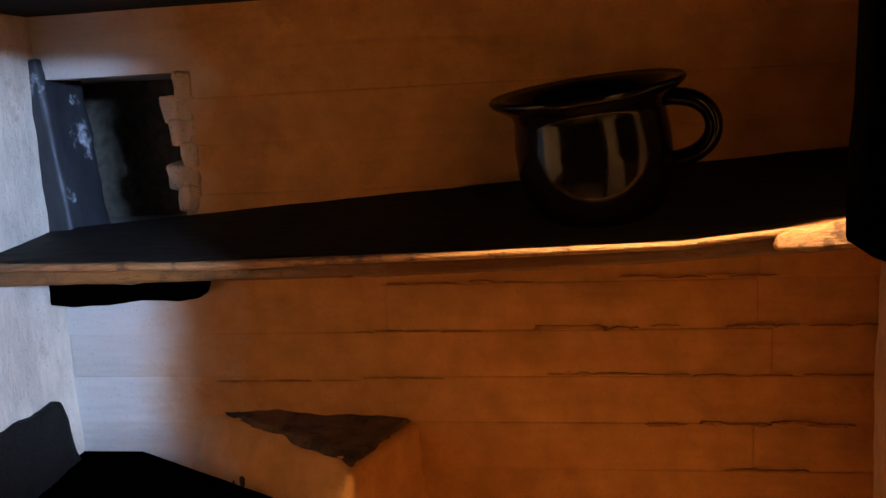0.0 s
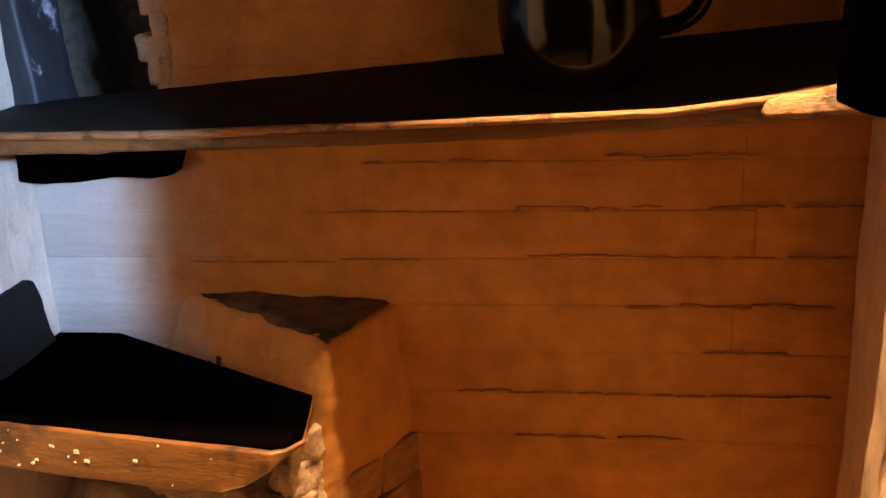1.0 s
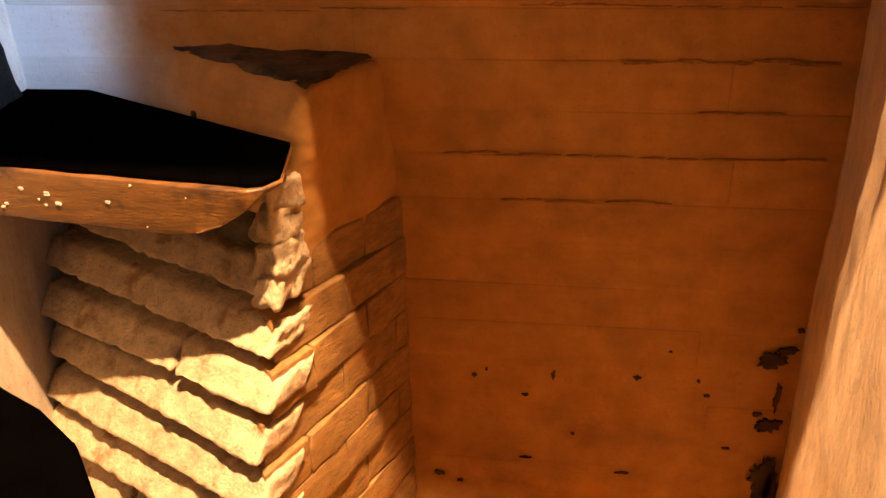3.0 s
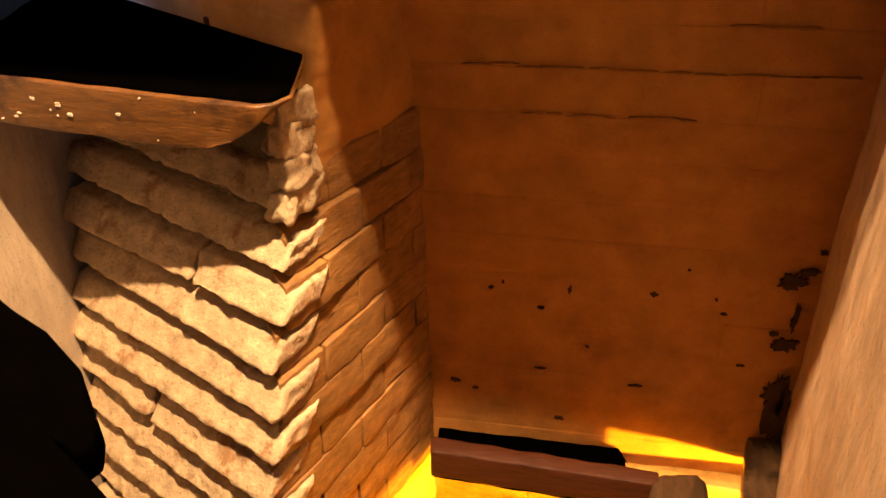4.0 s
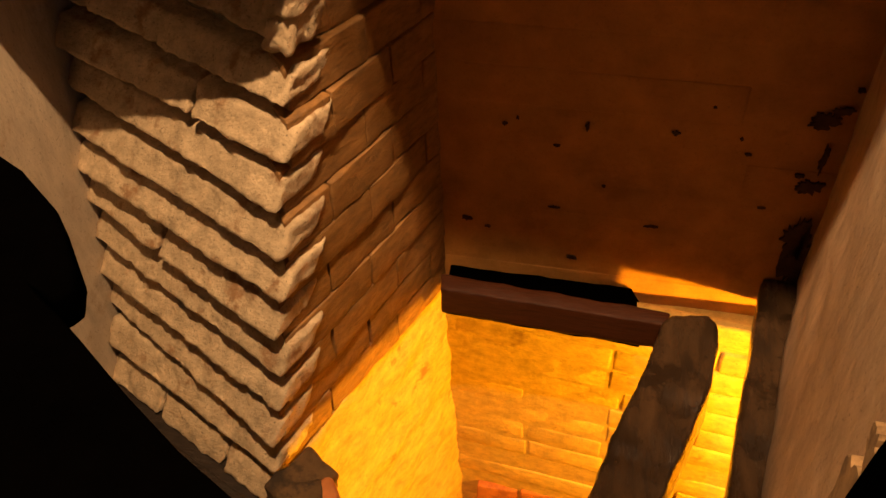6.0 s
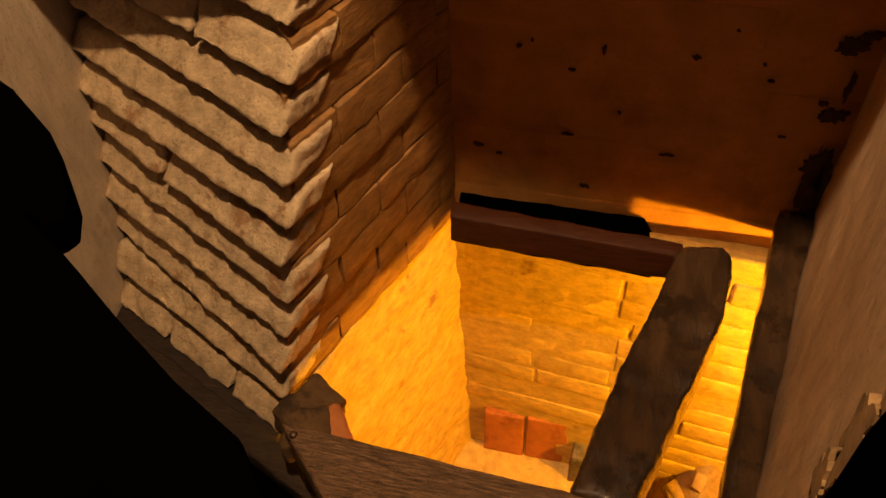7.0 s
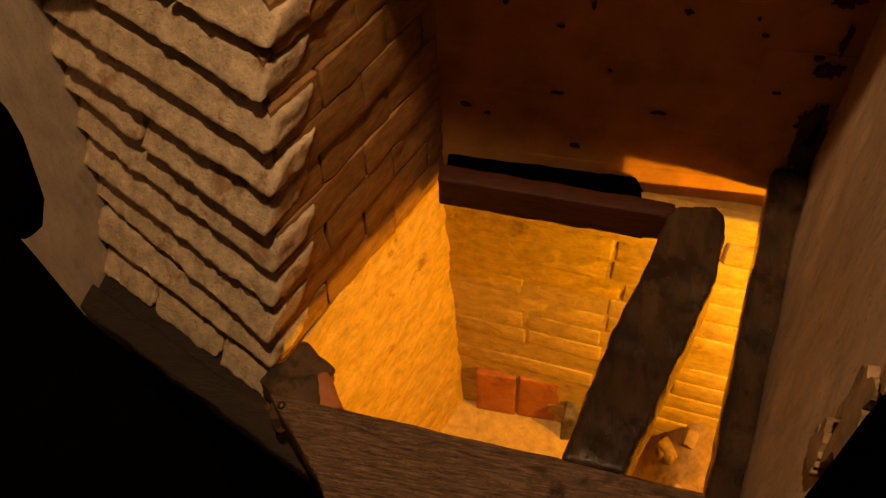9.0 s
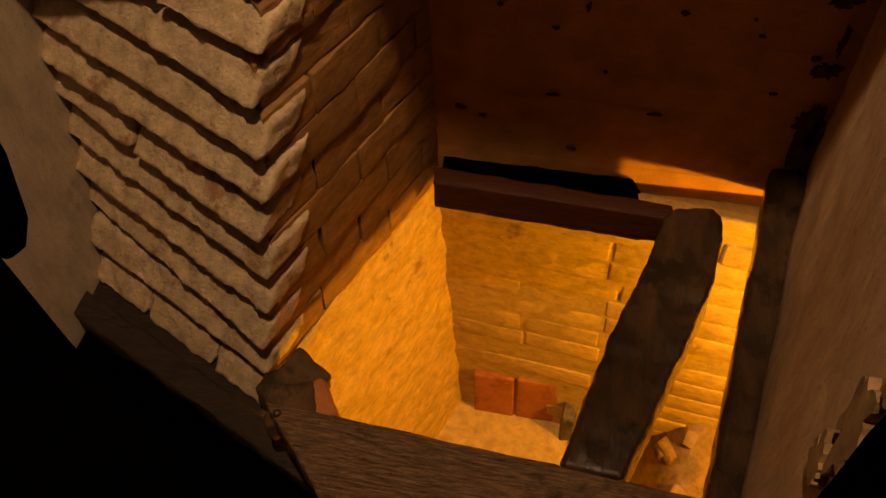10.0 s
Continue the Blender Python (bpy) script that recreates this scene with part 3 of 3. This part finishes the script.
# added out of view to keep the bulb's light inside the shaft
structure("shaft_roof", box(0.775, 1.40, 0.1, 1.62, -0.040, -0.002, cell=0, bevel=0, amount=0), BLACKWOOD, "unseen boards added to stop the bulb's light leaking upward", "ceiling", smooth=False)
tiles_at = ((0.081, 0.186), (0.194, 0.302))
for i, (a, b) in enumerate(tiles_at):
    tagged(link("terracotta_tile", box(a, b, 1.408, 1.440, -1.045, -0.845 + 0.006 * i, cell=0.03, bevel=0.004, amount=0.002, seed=i), TERRACOTTA), "bare terracotta tile standing on the ledge", "tile", "tiles on the ledge")
# added dark block in place of the dark hole right of the tiles
tagged(link("brick_stub", box(0.318, 0.352, 1.36, 1.43, -1.045, -0.91, cell=0.02, bevel=0.006, amount=0.006, size=30), MORTAR), "dark block standing in for the hole beside the tiles", "brick")
# heap of rubble in the corner of the shaft
heap = bmesh.new()
bmesh.ops.create_grid(heap, x_segments=30, y_segments=30, size=0.5)
for v in heap.verts:
    x, y = v.co.x + 0.62, v.co.y * 0.7 + 1.10
    v.co = Vector((x, y, -1.25 + 0.42 * math.exp(-((x - 0.66) / 0.17) ** 2) * (0.35 + 0.65 * (y - 0.75) / 0.7) + 0.05 * noise.noise(Vector((x, y, 0)) * 12)))
tagged(link("rubble_heap", heap, RUBBLE), "heap of dusty plaster rubble", "rubble", kind="stuff")
r2 = random.Random(9)
for i in range(14):
    x, y = r2.uniform(0.47, 0.70), r2.uniform(0.98, 1.36)
    z = -1.25 + 0.42 * math.exp(-((x - 0.66) / 0.17) ** 2) * (0.35 + 0.65 * (y - 0.75) / 0.7)
    s = r2.uniform(0.015, 0.04)
    bm = box(-s, s, -s * 0.7, s * 0.7, -s * 0.5, s * 0.5, cell=0.02, bevel=s * 0.2, amount=s * 0.25, size=30, seed=i)
    bm.transform(pose(x, y, z + s * 0.2, r2.uniform(-30, 30), r2.uniform(-30, 30), r2.uniform(0, 180)))
    tagged(link("rubble_stone", bm, RUBBLE), "broken lump of brick in the shaft", "stone", "rubble stones")

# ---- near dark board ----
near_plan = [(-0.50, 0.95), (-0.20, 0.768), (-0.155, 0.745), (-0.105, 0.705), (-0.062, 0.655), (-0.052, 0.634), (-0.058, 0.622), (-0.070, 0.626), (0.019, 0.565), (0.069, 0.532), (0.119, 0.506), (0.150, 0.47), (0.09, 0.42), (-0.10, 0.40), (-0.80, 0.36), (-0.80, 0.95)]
# the near board's own shade is put into its black colour
tagged(link("dark_board", block([(x, y, 0.69) for x, y in near_plan], [(x, y, 0.72) for x, y in near_plan], cell=0.04, bevel=0.004, amount=0.003), SHADEBLACK), "board at the edge of the opening, black for its shade", "board", kind="structure")

# ---- stains on the back wall ----


def blot(x, z, w, h, seed, name="damp_stain", face=WALL - 0.0072, material=STAIN, label="black damp stain"):
    bm = bmesh.new()
    pts = []
    for i in range(48):
        a = 2 * math.pi * i / 48
        f = 0.75 + 0.6 * noise.noise(Vector((math.cos(a) * 1.5, math.sin(a) * 1.5, seed * 5.3))) + 0.45 * noise.noise(Vector((math.cos(a) * 6, math.sin(a) * 6, seed * 2.3)))
        pts.append(bm.verts.new((x + math.cos(a) * w * f, face, z + math.sin(a) * h * f)))
    f = bm.faces.new(pts)
    g = bmesh.ops.extrude_face_region(bm, geom=[f])
    for v in g["geom"]:
        if isinstance(v, bmesh.types.BMVert):
            v.co.y += 0.004
    part(name, bm, material, wall_back, label, smooth=False)


for i, (x, z, w, h) in enumerate(((0.612, 0.352, 0.030, 0.016), (0.630, 0.372, 0.016, 0.012), (0.622, 0.225, 0.022, 0.020), (0.628, 0.285, 0.006, 0.030), (0.628, 0.105, 0.026, 0.055), (0.60, 0.245, 0.008, 0.006),
                                  (0.645, 0.412, 0.007, 0.006), (0.128, 0.292, 0.006, 0.006), (0.148, 0.305, 0.004, 0.006), (0.216, 0.257, 0.009, 0.004), (0.262, 0.300, 0.006, 0.013), (0.06, 0.07, 0.014, 0.008), (0.10, 0.055, 0.010, 0.004),
                                  (0.258, 0.0, 0.012, 0.009), (0.39, 0.10, 0.018, 0.004), (0.516, 0.277, 0.009, 0.004), (0.50, 0.305, 0.004, 0.005), (0.40, 0.305, 0.009, 0.007), (0.45, 0.36, 0.004, 0.003), (0.30, 0.18, 0.005, 0.004), (0.22, 0.12, 0.016, 0.003), (0.56, 0.17, 0.010, 0.003))):
    small = 0.7 if i > 6 else 1.0
    blot(x, z, w * small, h * small, i + 1)
blot(0.645, 0.055, 0.028, 0.075, 51)

# open joints where the limewash has cracked along the courses
rj = random.Random(17)
for x0, x1, z, h in ((0.17, 0.37, 0.983, 0.0035), (-0.32, 0.0, 0.904, 0.0018), (0.19, 0.64, 0.911, 0.0022), (0.33, 0.64, 0.836, 0.0026), (0.45, 0.54, 0.764, 0.0026), (0.08, 0.64, 0.694, 0.0014), (0.17, 0.41, 0.621, 0.0014),
                     (-0.05, 0.12, 1.055, 0.0022), (0.45, 0.64, 0.985, 0.0024), (-0.10, 0.10, 0.980, 0.0014), (0.30, 0.52, 1.058, 0.0016)):
    x = x0
    while x < x1:
        w = rj.uniform(0.012, 0.038)
        blot(x + w, z + rj.uniform(-0.0025, 0.0025), w, h * rj.uniform(0.5, 1.3), x * 31 + z * 7, "joint_crack", WALL - 0.0062, CRACK, "sooty open joint")
        x += w * rj.uniform(1.3, 2.6)

# ---- room behind ----
structure("floor", box(-2.5, 2.5, -3.0, 0.45, -0.095, -0.068, cell=0, bevel=0, amount=0), OAK, "dim boarded floor of the room", "floor", smooth=False)
structure("floor_right", box(0.53, 2.5, 0.45, 0.60, -0.095, -0.068, cell=0, bevel=0, amount=0), OAK, "dim boarded floor of the room", "floor", smooth=False)
structure("wall_room_left", box(-2.6, -2.5, -3.0, 1.9, -1.4, 3.0, cell=0, bevel=0, amount=0), ROOMWALL, "dim plaster room wall", smooth=False)
room_right = box(2.5, 2.6, -3.0, -1.95, -1.4, 3.0, cell=0, bevel=0, amount=0)
for y0, y1, z0, z1 in ((-1.20, 1.9, -1.4, 3.0), (-1.95, -1.20, -1.4, 1.30), (-1.95, -1.20, 2.15, 3.0)):
    box(2.5, 2.6, y0, y1, z0, z1, cell=0, bevel=0, amount=0, into=room_right)
structure("wall_room_right", room_right, ROOMWALL, "dim plaster room wall with a window opening", smooth=False)
window = tagged(new("window_1"), "dark wooden casement window with glazing bars", "window", kind="structure")
for name, y0, y1, z0, z1 in (("window_frame", -1.95, -1.90, 1.30, 2.15), ("window_frame", -1.25, -1.20, 1.30, 2.15), ("window_frame", -1.90, -1.25, 2.10, 2.15), ("window_sill", -1.90, -1.25, 1.30, 1.35),
                             ("glazing_bar", -1.59, -1.56, 1.35, 2.10), ("glazing_bar", -1.90, -1.59, 1.72, 1.745), ("glazing_bar", -1.56, -1.25, 1.72, 1.745)):
    part(name, box(2.52, 2.57, y0, y1, z0, z1, cell=0, bevel=0.004, amount=0), BLACKWOOD, window)
sky = bpy.data.materials.new("overcast_daylight")
sky.use_nodes = True
sky.node_tree.nodes["Principled BSDF"].inputs["Emission Color"].default_value = (0.62, 0.80, 1.0, 1)
sky.node_tree.nodes["Principled BSDF"].inputs["Emission Strength"].default_value = 1.2
structure("backdrop_sky", box(2.70, 2.72, -2.3, -0.9, 1.0, 2.5, cell=0, bevel=0, amount=0), sky, "pale overcast daylight outside the window", "sky", smooth=False)
structure("wall_room_back", box(-2.6, 2.6, -3.1, -3.0, -1.4, 3.0, cell=0, bevel=0, amount=0), ROOMWALL, "dim plaster room wall", smooth=False)
structure("wall_room_front", box(-2.6, 2.6, 1.76, 1.9, -1.4, 3.0, cell=0, bevel=0, amount=0), ROOMWALL, "dim plaster room wall", smooth=False)
structure("ceiling", box(-2.6, 2.6, -3.1, 1.9, 2.9, 3.0, cell=0, bevel=0, amount=0), ROOMWALL, "dim plaster ceiling", "ceiling", smooth=False)

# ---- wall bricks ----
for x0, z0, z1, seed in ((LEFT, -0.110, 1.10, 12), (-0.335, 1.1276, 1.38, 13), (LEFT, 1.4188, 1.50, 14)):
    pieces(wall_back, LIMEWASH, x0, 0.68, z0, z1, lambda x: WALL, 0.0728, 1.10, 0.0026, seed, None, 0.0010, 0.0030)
pieces(shaft_back, PITWASH, 0.03, 0.90, -1.20, -0.11, shaft_y, 0.066, 0.36, 0.007, 21, lambda x, z: x < 0.34 and z < -0.82, 0.0045, 0.006)
